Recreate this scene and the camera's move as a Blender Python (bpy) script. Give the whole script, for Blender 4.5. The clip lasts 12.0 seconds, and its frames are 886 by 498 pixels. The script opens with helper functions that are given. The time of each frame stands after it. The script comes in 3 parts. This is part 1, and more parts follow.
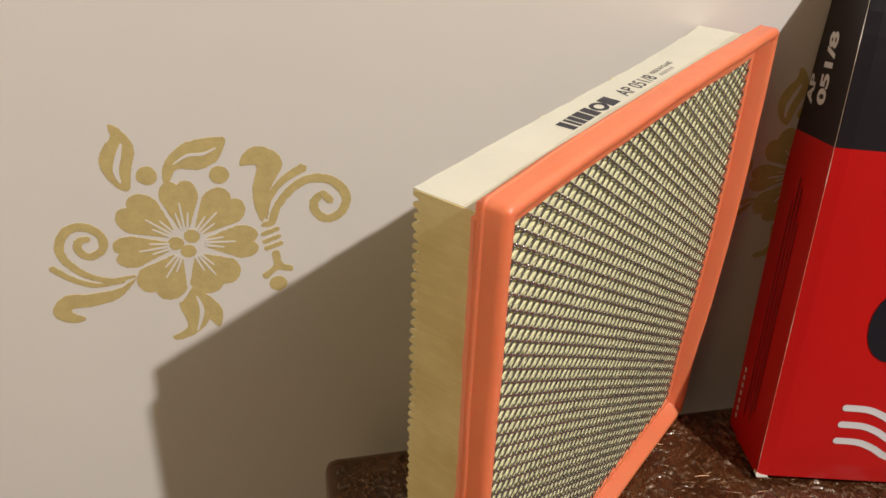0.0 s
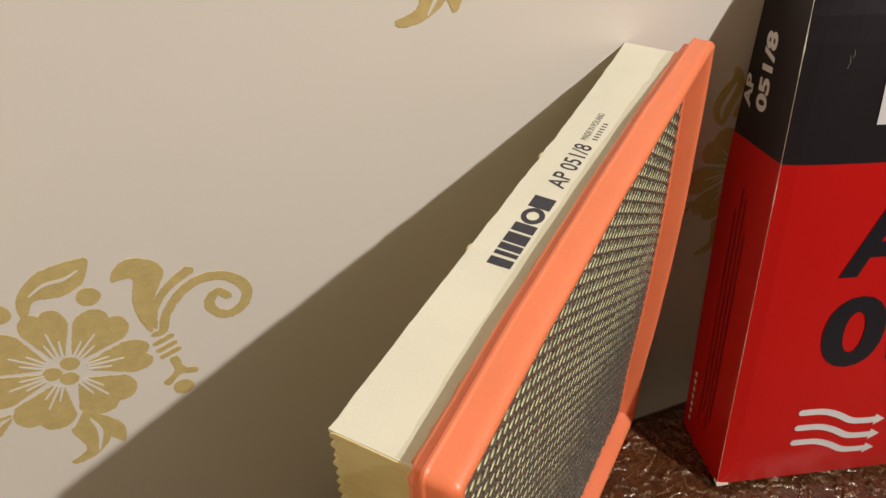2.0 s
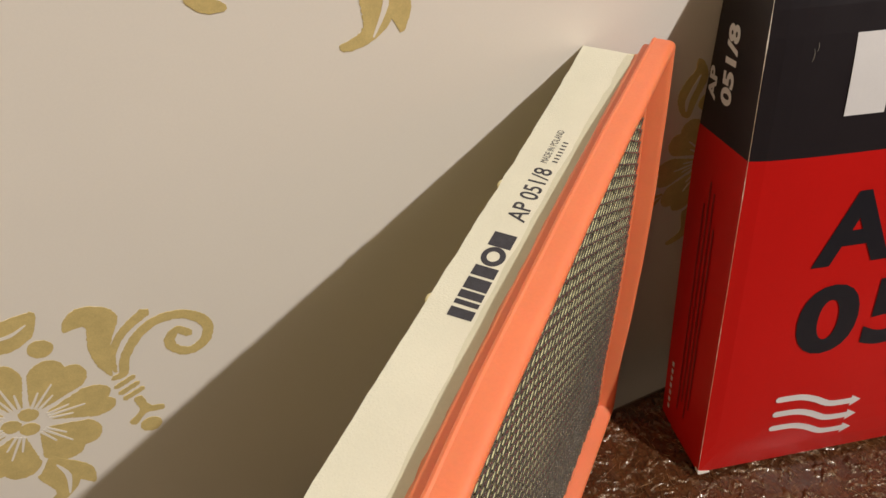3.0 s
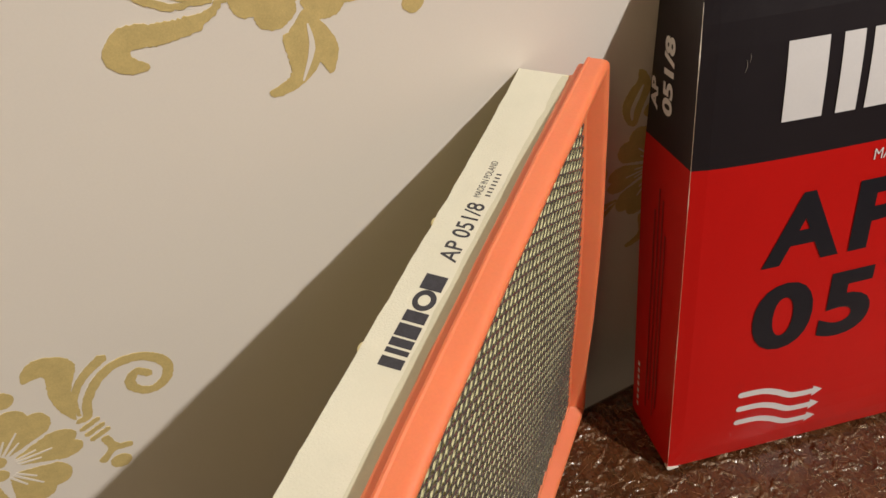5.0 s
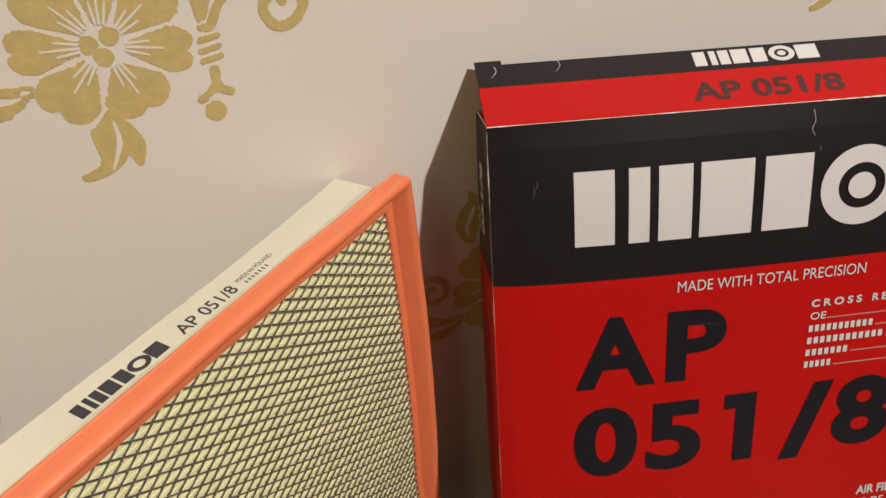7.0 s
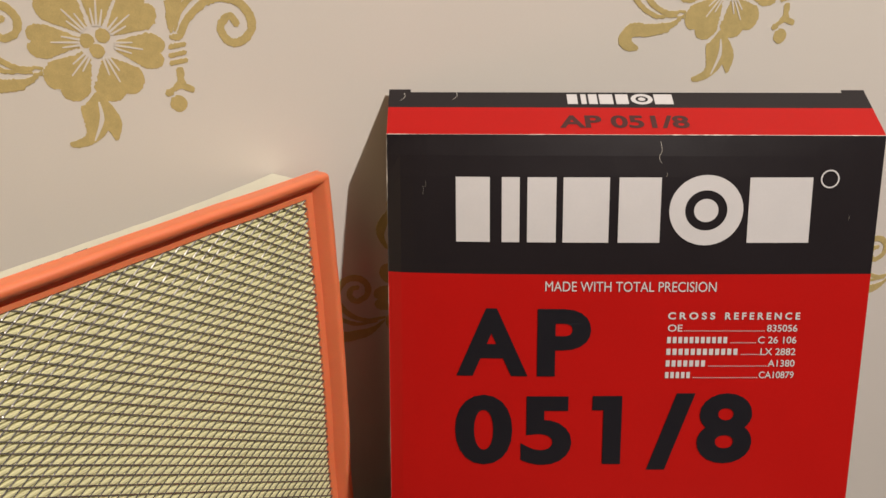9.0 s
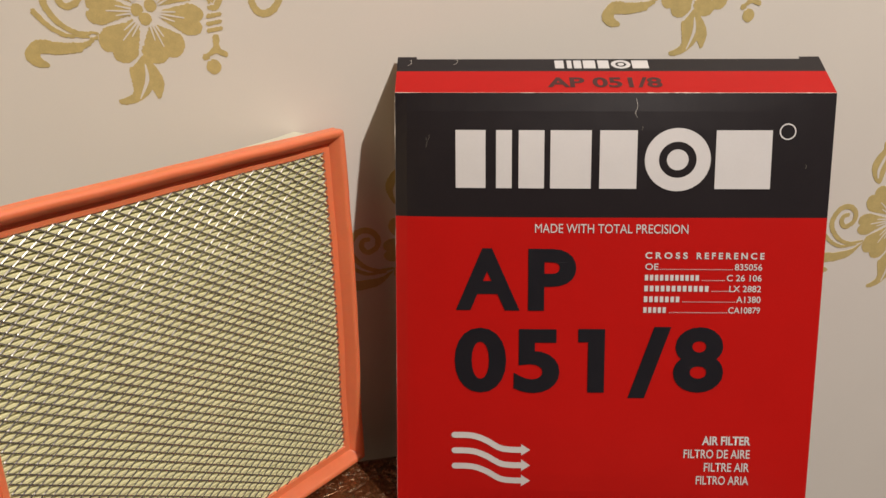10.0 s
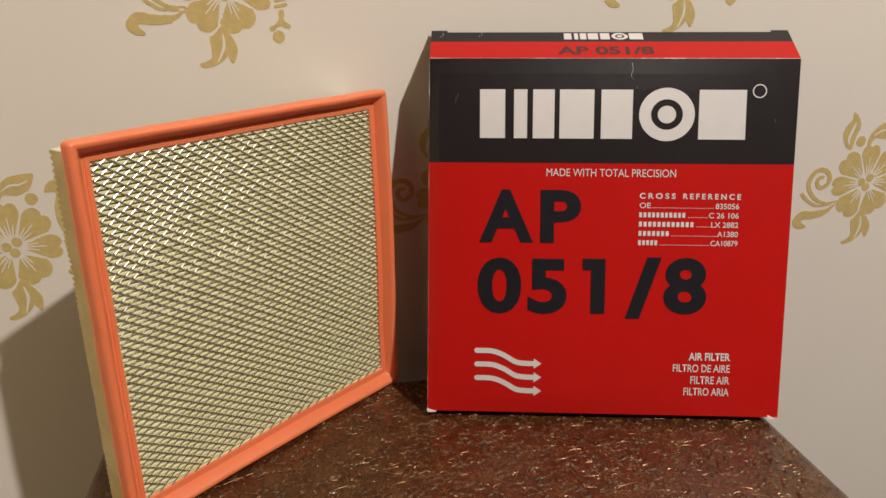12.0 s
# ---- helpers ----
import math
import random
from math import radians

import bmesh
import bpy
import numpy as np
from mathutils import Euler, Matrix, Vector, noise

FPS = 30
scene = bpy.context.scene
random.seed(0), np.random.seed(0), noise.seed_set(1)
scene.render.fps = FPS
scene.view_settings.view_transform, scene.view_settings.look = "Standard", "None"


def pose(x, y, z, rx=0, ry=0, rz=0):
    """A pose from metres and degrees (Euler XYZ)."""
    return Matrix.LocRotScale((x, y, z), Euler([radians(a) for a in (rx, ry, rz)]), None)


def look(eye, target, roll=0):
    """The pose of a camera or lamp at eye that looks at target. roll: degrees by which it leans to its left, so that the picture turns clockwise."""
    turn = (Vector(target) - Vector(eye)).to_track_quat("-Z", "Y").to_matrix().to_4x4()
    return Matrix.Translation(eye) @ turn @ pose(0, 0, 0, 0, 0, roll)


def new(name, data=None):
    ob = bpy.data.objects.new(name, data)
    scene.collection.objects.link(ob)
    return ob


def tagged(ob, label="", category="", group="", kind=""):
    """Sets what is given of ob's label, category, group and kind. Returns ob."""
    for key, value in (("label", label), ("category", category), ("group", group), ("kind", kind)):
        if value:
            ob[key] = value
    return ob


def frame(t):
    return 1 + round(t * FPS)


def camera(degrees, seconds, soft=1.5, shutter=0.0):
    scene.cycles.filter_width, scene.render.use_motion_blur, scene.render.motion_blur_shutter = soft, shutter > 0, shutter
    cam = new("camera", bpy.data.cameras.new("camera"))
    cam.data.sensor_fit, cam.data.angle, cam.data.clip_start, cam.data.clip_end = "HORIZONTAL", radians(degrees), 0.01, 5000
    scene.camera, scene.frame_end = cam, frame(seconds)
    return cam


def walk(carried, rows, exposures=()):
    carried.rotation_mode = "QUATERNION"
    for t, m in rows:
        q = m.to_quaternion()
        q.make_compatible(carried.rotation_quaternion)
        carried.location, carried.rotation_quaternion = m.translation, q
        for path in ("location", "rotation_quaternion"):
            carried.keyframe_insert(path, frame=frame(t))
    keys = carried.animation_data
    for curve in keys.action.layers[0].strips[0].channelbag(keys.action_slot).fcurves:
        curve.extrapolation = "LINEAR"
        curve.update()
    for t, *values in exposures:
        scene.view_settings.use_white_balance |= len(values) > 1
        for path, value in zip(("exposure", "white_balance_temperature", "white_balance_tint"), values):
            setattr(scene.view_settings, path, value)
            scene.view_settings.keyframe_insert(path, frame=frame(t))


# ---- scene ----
cam = camera(60.2, 12.0)
PATH = [
    (0, (-0.285, -0.382, 0.369), (0.127, 1.262, -0.693), 3.2),
    (0.5, (-0.283, -0.358, 0.385), (0.171, 1.238, -0.732), 2.8),
    (1, (-0.277, -0.332, 0.402), (0.215, 1.209, -0.773), 2.0),
    (1.5, (-0.267, -0.307, 0.409), (0.274, 1.171, -0.825), 1.1),
    (2, (-0.259, -0.288, 0.416), (0.307, 1.134, -0.871), 0.1),
    (2.5, (-0.25, -0.278, 0.422), (0.33, 1.097, -0.908), -0.9),
    (3, (-0.241, -0.265, 0.431), (0.344, 1.068, -0.94), -2.1),
    (3.2, (-0.237, -0.259, 0.435), (0.354, 1.06, -0.947), -2.5),
    (4.8, (-0.221, -0.259, 0.449), (0.352, 1.023, -0.975), -5.2),
    (5, (-0.214, -0.265, 0.45), (0.355, 1.031, -0.962), -5.4),
    (5.5, (-0.193, -0.28, 0.455), (0.367, 1.072, -0.908), -5.6),
    (6, (-0.168, -0.304, 0.457), (0.374, 1.116, -0.843), -5.2),
    (6.5, (-0.141, -0.324, 0.451), (0.38, 1.161, -0.783), -4.5),
    (7, (-0.106, -0.347, 0.449), (0.396, 1.216, -0.694), -3.7),
    (7.5, (-0.076, -0.372, 0.441), (0.405, 1.269, -0.596), -2.5),
    (7.7, (-0.066, -0.382, 0.436), (0.405, 1.291, -0.554), -2.1),
    (9.3, (-0.043, -0.508, 0.399), (0.333, 1.298, -0.374), -1.0),
    (9.5, (-0.047, -0.526, 0.393), (0.326, 1.29, -0.358), -1.0),
    (10, (-0.051, -0.557, 0.374), (0.305, 1.274, -0.347), -1.2),
    (10.5, (-0.058, -0.584, 0.363), (0.289, 1.257, -0.337), -1.4),
    (11, (-0.066, -0.613, 0.353), (0.272, 1.235, -0.333), -1.4),
    (11.5, (-0.075, -0.642, 0.351), (0.258, 1.21, -0.327), -1.3),
    (12, (-0.083, -0.667, 0.35), (0.241, 1.188, -0.325), -1.1),
]
walk(cam, [(t, look(eye, target, roll)) for t, eye, target, roll in PATH],
     exposures=((0, 0.24, 6200, 14), (2.5, 0.14, 6400, 12), (5.5, 0.10, 6450, 12), (7, 0.06, 6500, 13), (9.5, 0.05, 6550, 14), (12, 0.08, 6680, 13)))

# ---- light: one warm ceiling bulb in a closed room ----
world = bpy.data.worlds.new("room_air")
world.use_nodes = True
world.node_tree.nodes["Background"].inputs[0].default_value = (0.02, 0.017, 0.013, 1)
scene.world = world
BULB = (0.97, -1.75, 2.20)
bulb = new("ceiling_bulb", bpy.data.lights.new("ceiling_bulb", "POINT"))
bulb.data.energy, bulb.data.color, bulb.data.shadow_soft_size = 266.0, (1.0, 0.948, 0.872), 0.031
bulb.location = BULB

TABLE = -0.008      # height of the table top
FLOOR = -0.56
CEIL = 2.45


# ---- materials ----
def shade(name, rough=0.5, metal=0.0, spec=0.5, coat=0.0):
    m = bpy.data.materials.new(name)
    m.use_nodes = True
    t = m.node_tree
    p = t.nodes["Principled BSDF"]
    p.inputs["Roughness"].default_value = rough
    p.inputs["Metallic"].default_value = metal
    p.inputs["Specular IOR Level"].default_value = spec
    p.inputs["Coat Weight"].default_value = coat
    return m, t, p


def node(t, kind, **values):
    n = t.nodes.new(kind)
    for k, v in values.items():
        n.inputs[k.replace("_", " ")].default_value = v
    return n


def noise_tex(t, scale, detail=4, rough=0.55, stretch=None, space="Object", turn=0.0, swirl=0.0):
    co = t.nodes.new("ShaderNodeTexCoord")
    n = node(t, "ShaderNodeTexNoise", Scale=scale, Detail=detail, Roughness=rough, Distortion=swirl)
    if stretch:
        mp = t.nodes.new("ShaderNodeMapping")
        mp.inputs["Scale"].default_value = stretch
        mp.inputs["Rotation"].default_value = (0, 0, turn)
        t.links.new(co.outputs[space], mp.inputs[0])
        t.links.new(mp.outputs[0], n.inputs["Vector"])
    else:
        t.links.new(co.outputs[space], n.inputs["Vector"])
    return n.outputs["Fac"]


def ramp(t, fac, stops):
    r = t.nodes.new("ShaderNodeValToRGB")
    els = r.color_ramp.elements
    while len(els) < len(stops):
        els.new(0.5)
    for e, (pos, col) in zip(els, stops):
        e.position, e.color = pos, (*col, 1)
    t.links.new(fac, r.inputs[0])
    return r.outputs[0]


def mix(t, fac, a, b, mode="MIX"):
    m = t.nodes.new("ShaderNodeMix")
    m.data_type, m.blend_type = "RGBA", mode
    for sock, v in ((m.inputs[0], fac), (m.inputs[6], a), (m.inputs[7], b)):
        if hasattr(v, "links"):
            t.links.new(v, sock)
        elif isinstance(v, (int, float)):
            sock.default_value = v
        else:
            sock.default_value = (*v, 1)
    return m.outputs[2]


def bump(t, p, height, strength, distance):
    b = node(t, "ShaderNodeBump", Strength=strength, Distance=distance)
    t.links.new(height, b.inputs["Height"])
    t.links.new(b.outputs[0], p.inputs["Normal"])


def varied(name, col, amount=0.12, scale=30, fine=400, rough=0.5, relief=0.15, depth=0.0006, spec=0.5, coat=0.0, metal=0.0):
    """A surface of one colour with soft stains, fine grain and a slight relief."""
    m, t, p = shade(name, rough, metal, spec, coat)
    lo = tuple(c * (1 - amount) for c in col)
    hi = tuple(min(1, c * (1 + amount)) for c in col)
    big = ramp(t, noise_tex(t, scale, 3), [(0.3, lo), (0.7, hi)])
    grain = noise_tex(t, fine, 3)
    out = mix(t, 0.5, big, ramp(t, grain, [(0.25, lo), (0.75, hi)]))
    t.links.new(out, p.inputs["Base Color"])
    if relief:
        bump(t, p, grain, relief, depth)
    r = node(t, "ShaderNodeMapRange")
    r.inputs[3].default_value, r.inputs[4].default_value = rough * 0.85, min(1, rough * 1.15)
    t.links.new(noise_tex(t, scale * 3, 3), r.inputs[0])
    t.links.new(r.outputs[0], p.inputs["Roughness"])
    return m


WALLPAPER = varied("cream_wallpaper", (0.705, 0.664, 0.608), 0.025, 9, 900, 0.48, 0.04, 0.0004, spec=0.4)
GOLD = varied("gold_print", (0.53, 0.415, 0.175), 0.17, 140, 1400, 0.45, 0.25, 0.0004, spec=0.45)
# Pale tone for an unseen wall, set to bounce light into the left shadow.
BOUNCE_PALE = varied("pale_bounce_paint", (0.82, 0.66, 0.40), 0.06, 4, 200, 0.7)
# Near-black tone for unseen closing walls, to hold back fill light.
LOW_BOUNCE = varied("low_bounce_brown", (0.024, 0.018, 0.012), 0.06, 4, 200, 0.7)
# Ceiling and floor tones are kept dark to cut their bounce.
DIM_CEILING = varied("low_bounce_ceiling", (0.055, 0.045, 0.030), 0.03, 4, 200, 0.8)
FLOORING = varied("brown_laminate", (0.055, 0.032, 0.018), 0.2, 6, 120, 0.5)
ORANGE = varied("orange_rubber_foam", (0.80, 0.208, 0.084), 0.06, 45, 900, 0.44, 0.12, 0.0004, spec=0.85)
FLEECE = varied("cream_fleece", (0.665, 0.655, 0.54), 0.05, 40, 1500, 0.85, 0.35, 0.0005, spec=0.2)
STAIN = varied("glue_soaked_fleece", (0.55, 0.54, 0.41), 0.06, 60, 900, 0.5, 0.2, 0.0004)
PAPER = varied("pale_green_filter_paper", (0.75, 0.715, 0.41), 0.08, 80, 1500, 0.8, 0.2, 0.0004, spec=0.2)
STEEL = varied("galvanised_steel", (0.27, 0.255, 0.23), 0.25, 120, 900, 0.27, 0.1, 0.0002, metal=0.75)
RED = varied("red_printed_card", (0.47, 0.0080, 0.0062), 0.05, 25, 700, 0.36, 0.05, 0.0003, spec=0.22)
BLACK = varied("charcoal_printed_card", (0.0155, 0.0122, 0.0145), 0.12, 25, 700, 0.36, 0.05, 0.0003, spec=0.3)
WHITE = varied("white_print", (0.63, 0.62, 0.63), 0.03, 60, 700, 0.4, 0.0)
INK = varied("black_stamp_ink", (0.035, 0.035, 0.045), 0.35, 500, 1800, 0.6, 0.0)
DARKRED = varied("dark_red_print", (0.20, 0.006, 0.006), 0.1, 60, 700, 0.4, 0.0)
CARD = varied("raw_white_card_edge", (0.74, 0.70, 0.64), 0.12, 200, 1500, 0.85, 0.3, 0.0005)
INSIDE = varied("grey_card_inside", (0.42, 0.38, 0.33), 0.06, 40, 900, 0.85)
FIBRE = varied("bronze_fibre", (0.30, 0.165, 0.075), 0.5, 260, 900, 0.34, 0.1, 0.0002, spec=0.6, metal=0.5)


def leatherette():
    m, t, p = shade("brown_fibrous_leatherette", 0.36, 0.0, 0.8, coat=0.5)
    p.inputs["Coat Roughness"].default_value = 0.14
    p.inputs["Specular Tint"].default_value = (1.0, 0.80, 0.56, 1)
    a = noise_tex(t, 1.0, 6, 0.62, (420, 120, 120), turn=0.5, swirl=0.9)
    b = noise_tex(t, 1.0, 6, 0.62, (120, 460, 120), turn=1.1, swirl=1.2)
    big = noise_tex(t, 55, 5, 0.65)
    base = ramp(t, big, [(0.25, (0.046, 0.015, 0.006)), (0.5, (0.084, 0.030, 0.011)), (0.75, (0.140, 0.060, 0.022))])
    st = ramp(t, a, [(0.40, (0.66, 0.60, 0.56)), (0.60, (1.12, 1.12, 1.1))])
    st2 = ramp(t, b, [(0.40, (0.70, 0.66, 0.62)), (0.64, (1.12, 1.12, 1.08))])
    col = mix(t, 1.0, mix(t, 1.0, base, st, "MULTIPLY"), st2, "MULTIPLY")
    t.links.new(col, p.inputs["Base Color"])
    hsum = t.nodes.new("ShaderNodeMath")
    hsum.operation = "ADD"
    t.links.new(a, hsum.inputs[0])
    t.links.new(b, hsum.inputs[1])
    bump(t, p, hsum.outputs[0], 0.7, 0.0010)
    r = node(t, "ShaderNodeMapRange")
    r.inputs[3].default_value, r.inputs[4].default_value = 0.18, 0.32
    t.links.new(big, r.inputs[0])
    t.links.new(r.outputs[0], p.inputs["Roughness"])
    return m


LEATHER = leatherette()


def glue_film():
    """A dried glue film drawn into fine level wrinkles."""
    m, t, p = shade("yellowed_glue_film", 0.42, 0.0, 0.5)
    wrinkle = noise_tex(t, 1.0, 4, 0.6, (120, 420, 60), swirl=1.2)
    tint = ramp(t, noise_tex(t, 45, 4), [(0.3, (0.58, 0.49, 0.23)), (0.7, (0.70, 0.62, 0.34))])
    streak = ramp(t, wrinkle, [(0.30, (0.94, 0.92, 0.86)), (0.65, (1.02, 1.02, 1.02))])
    t.links.new(mix(t, 1.0, tint, streak, "MULTIPLY"), p.inputs["Base Color"])
    bump(t, p, wrinkle, 0.3, 0.0007)
    return m


GLUE = glue_film()
ORANGE.node_tree.nodes["Principled BSDF"].inputs["Subsurface Weight"].default_value = 0.35
ORANGE.node_tree.nodes["Principled BSDF"].inputs["Subsurface Radius"].default_value = (1.0, 0.22, 0.08)
ORANGE.node_tree.nodes["Principled BSDF"].inputs["Subsurface Scale"].default_value = 0.006
LETTERING = varied("blue_black_print", (0.0125, 0.0120, 0.0165), 0.1, 40, 700, 0.38, 0.04, 0.0003, spec=0.3)
LIDINK = varied("dull_black_print", (0.06, 0.010, 0.010), 0.1, 60, 700, 0.45, 0.0)


# ---- building helpers ----
def part(name, bm, material, parent=None, label="", smooth=False):
    me = bpy.data.meshes.new(name)
    bm.normal_update()
    bm.to_mesh(me)
    bm.free()
    for m in material if isinstance(material, (list, tuple)) else (material,):
        me.materials.append(m)
    if smooth:
        for f in me.polygons:
            f.use_smooth = True
    ob = new(name, me)
    if parent:
        ob.parent = parent
    if label:
        ob["label"] = label
    return ob


def box_bm(x0, x1, y0, y1, z0, z1, bevel=0.0, seg=2, bm=None):
    bm = bm or bmesh.new()
    made = bmesh.ops.create_cube(bm, size=1)["verts"]
    for v in made:
        v.co = Vector((x0 + (v.co.x + 0.5) * (x1 - x0), y0 + (v.co.y + 0.5) * (y1 - y0), z0 + (v.co.z + 0.5) * (z1 - z0)))
    if bevel:
        bmesh.ops.bevel(bm, geom=list({e for v in made for e in v.link_edges}), offset=bevel, segments=seg, affect="EDGES", profile=0.5)
    return bm


def spline(pts, n=8, closed=False):
    """A smooth curve through a few points."""
    p = [Vector(q) for q in pts]
    out = []
    last = len(p) if closed else len(p) - 1
    for i in range(last):
        if closed:
            a, b, c, d = p[i - 1], p[i], p[(i + 1) % len(p)], p[(i + 2) % len(p)]
        else:
            a, b, c, d = p[max(i - 1, 0)], p[i], p[i + 1], p[min(i + 2, len(p) - 1)]
        for k in range(n):
            s = k / n
            out.append(0.5 * (2 * b + (c - a) * s + (2 * a - 5 * b + 4 * c - d) * s * s + (3 * b - a - 3 * c + d) * s ** 3))
    if not closed:
        out.append(p[-1])
    return out


def stroke(pts, widths, n=8):
    """The outline of a brush stroke along a curve, its width gliding from one value to the next."""
    c = spline(pts, n)
    left, right = [], []
    for i, q in enumerate(c):
        d = (c[min(i + 1, len(c) - 1)] - c[max(i - 1, 0)]).normalized()
        s = i / (len(c) - 1) * (len(widths) - 1)
        k = min(int(s), len(widths) - 2)
        w = (widths[k] + (widths[k + 1] - widths[k]) * (s - k)) / 2
        side = Vector((-d.y, d.x)) * w
        left.append(q + side)
        right.append(q - side)
    tip = [c[-1] + (c[-1] - c[-2]).normalized() * widths[-1] * 0.4]
    tail = [c[0] + (c[0] - c[1]).normalized() * widths[0] * 0.4]
    return left + tip + right[::-1] + tail


def slab(bm, outline, low, high, material=0, at=lambda x, y, z: Vector((x, y, z))):
    """A thin plate with that outline between two heights."""
    pts = [Vector((q[0], q[1])) for q in outline]
    area = sum(a.x * b.y - b.x * a.y for a, b in zip(pts, pts[1:] + pts[:1]))
    if area < 0:
        pts.reverse()
    top = [bm.verts.new(at(q.x, q.y, high)) for q in pts]
    bot = [bm.verts.new(at(q.x, q.y, low)) for q in pts]
    faces = [bm.faces.new(top)]
    for i in range(len(pts)):
        j = (i + 1) % len(pts)
        faces.append(bm.faces.new((bot[i], bot[j], top[j], top[i])))
    for f in faces:
        f.material_index = material
    return faces


def disc(cx, cy, r, n=20, wob=0.0, seed=0):
    return [Vector((cx + r * (1 + wob * noise.noise((math.cos(a) * 2, math.sin(a) * 2, seed))) * math.cos(a), cy + r * (1 + wob * noise.noise((math.cos(a) * 2, math.sin(a) * 2, seed))) * math.sin(a)))
            for a in (2 * math.pi * k / n for k in range(n))]


def oblong(x0, x1, y0, y1):
    return [Vector((x0, y0)), Vector((x1, y0)), Vector((x1, y1)), Vector((x0, y1))]


def letters(body, bold=0.0, space=1.0):
    """The flat outlines of a line of writing in the built-in font, as a mesh that is one unit wide and one unit high."""
    cu = bpy.data.curves.new("writing", "FONT")
    cu.body, cu.offset, cu.resolution_u, cu.space_character = body, bold, 5, space
    ob = bpy.data.objects.new("writing", cu)
    scene.collection.objects.link(ob)
    bpy.context.view_layer.update()
    me = bpy.data.meshes.new_from_object(ob.evaluated_get(bpy.context.evaluated_depsgraph_get()))
    bpy.data.objects.remove(ob)
    co = np.array([v.co[:] for v in me.vertices])
    lo, hi = co.min(0), co.max(0)
    for v in me.vertices:
        v.co.x = (v.co.x - lo[0]) / (hi[0] - lo[0])
        v.co.y = (v.co.y - lo[1]) / (hi[1] - lo[1])
    return me


def written(name, body, x0, x1, y0, y1, at, material, parent, bold=0.02, slant=0.0, label="", space=1.0):
    """A line of writing that fills x0..x1, y0..y1 of a surface; at() takes it there."""
    me = letters(body, bold, space)
    bm = bmesh.new()
    bm.from_mesh(me)
    for v in bm.verts:
        x, y = v.co.x, v.co.y
        v.co = at(x0 + (x1 - x0) * x + slant * (y - 0.5) * (y1 - y0), y0 + (y1 - y0) * y, 0.0)
    return part(name, bm, material, parent, label)


# ---- the room ----
def wall_box(name, x0, x1, y0, y1, z0, z1, material, label, category):
    return tagged(part(name, box_bm(x0, x1, y0, y1, z0, z1), material), label, category, kind="structure")


wall_north = wall_box("wall_north", -1.0, 2.2, 0.0, 0.12, FLOOR, CEIL, WALLPAPER, "cream vinyl wallpaper wall with a gold flower print", "wall")
# South, east and dark west walls are unseen, added to limit fill.
wall_box("wall_south", -1.0, 2.2, -3.12, -3.0, FLOOR, CEIL, LOW_BOUNCE, "unseen dark brown wall added to close the room and limit fill light", "wall")
# Unseen west wall: pale half bounces light left, dark half spares the gap.
wall_box("wall_west_bounce", -1.12, -1.0, -1.15, 0.12, FLOOR, CEIL, BOUNCE_PALE, "unseen pale wall section added to bounce light into the left shadow", "wall")
wall_box("wall_west_dark", -1.12, -1.0, -3.0, -1.15, FLOOR, CEIL, LOW_BOUNCE, "unseen dark brown wall added to close the room and limit fill light", "wall")
wall_box("wall_east", 2.2, 2.32, -3.0, 0.12, FLOOR, CEIL, LOW_BOUNCE, "unseen dark brown wall added to close the room and limit fill light", "wall")
# Floor and ceiling out of view, added dark so little light bounces back.
wall_box("floor", -1.0, 2.2, -3.0, 0.0, FLOOR - 0.1, FLOOR, FLOORING, "unseen dark brown floor added under the table, limiting bounce light", "floor")
wall_box("ceiling", -1.0, 2.2, -3.0, 0.0, CEIL, CEIL + 0.1, DIM_CEILING, "unseen dark brown ceiling added to limit bounce light", "ceiling")


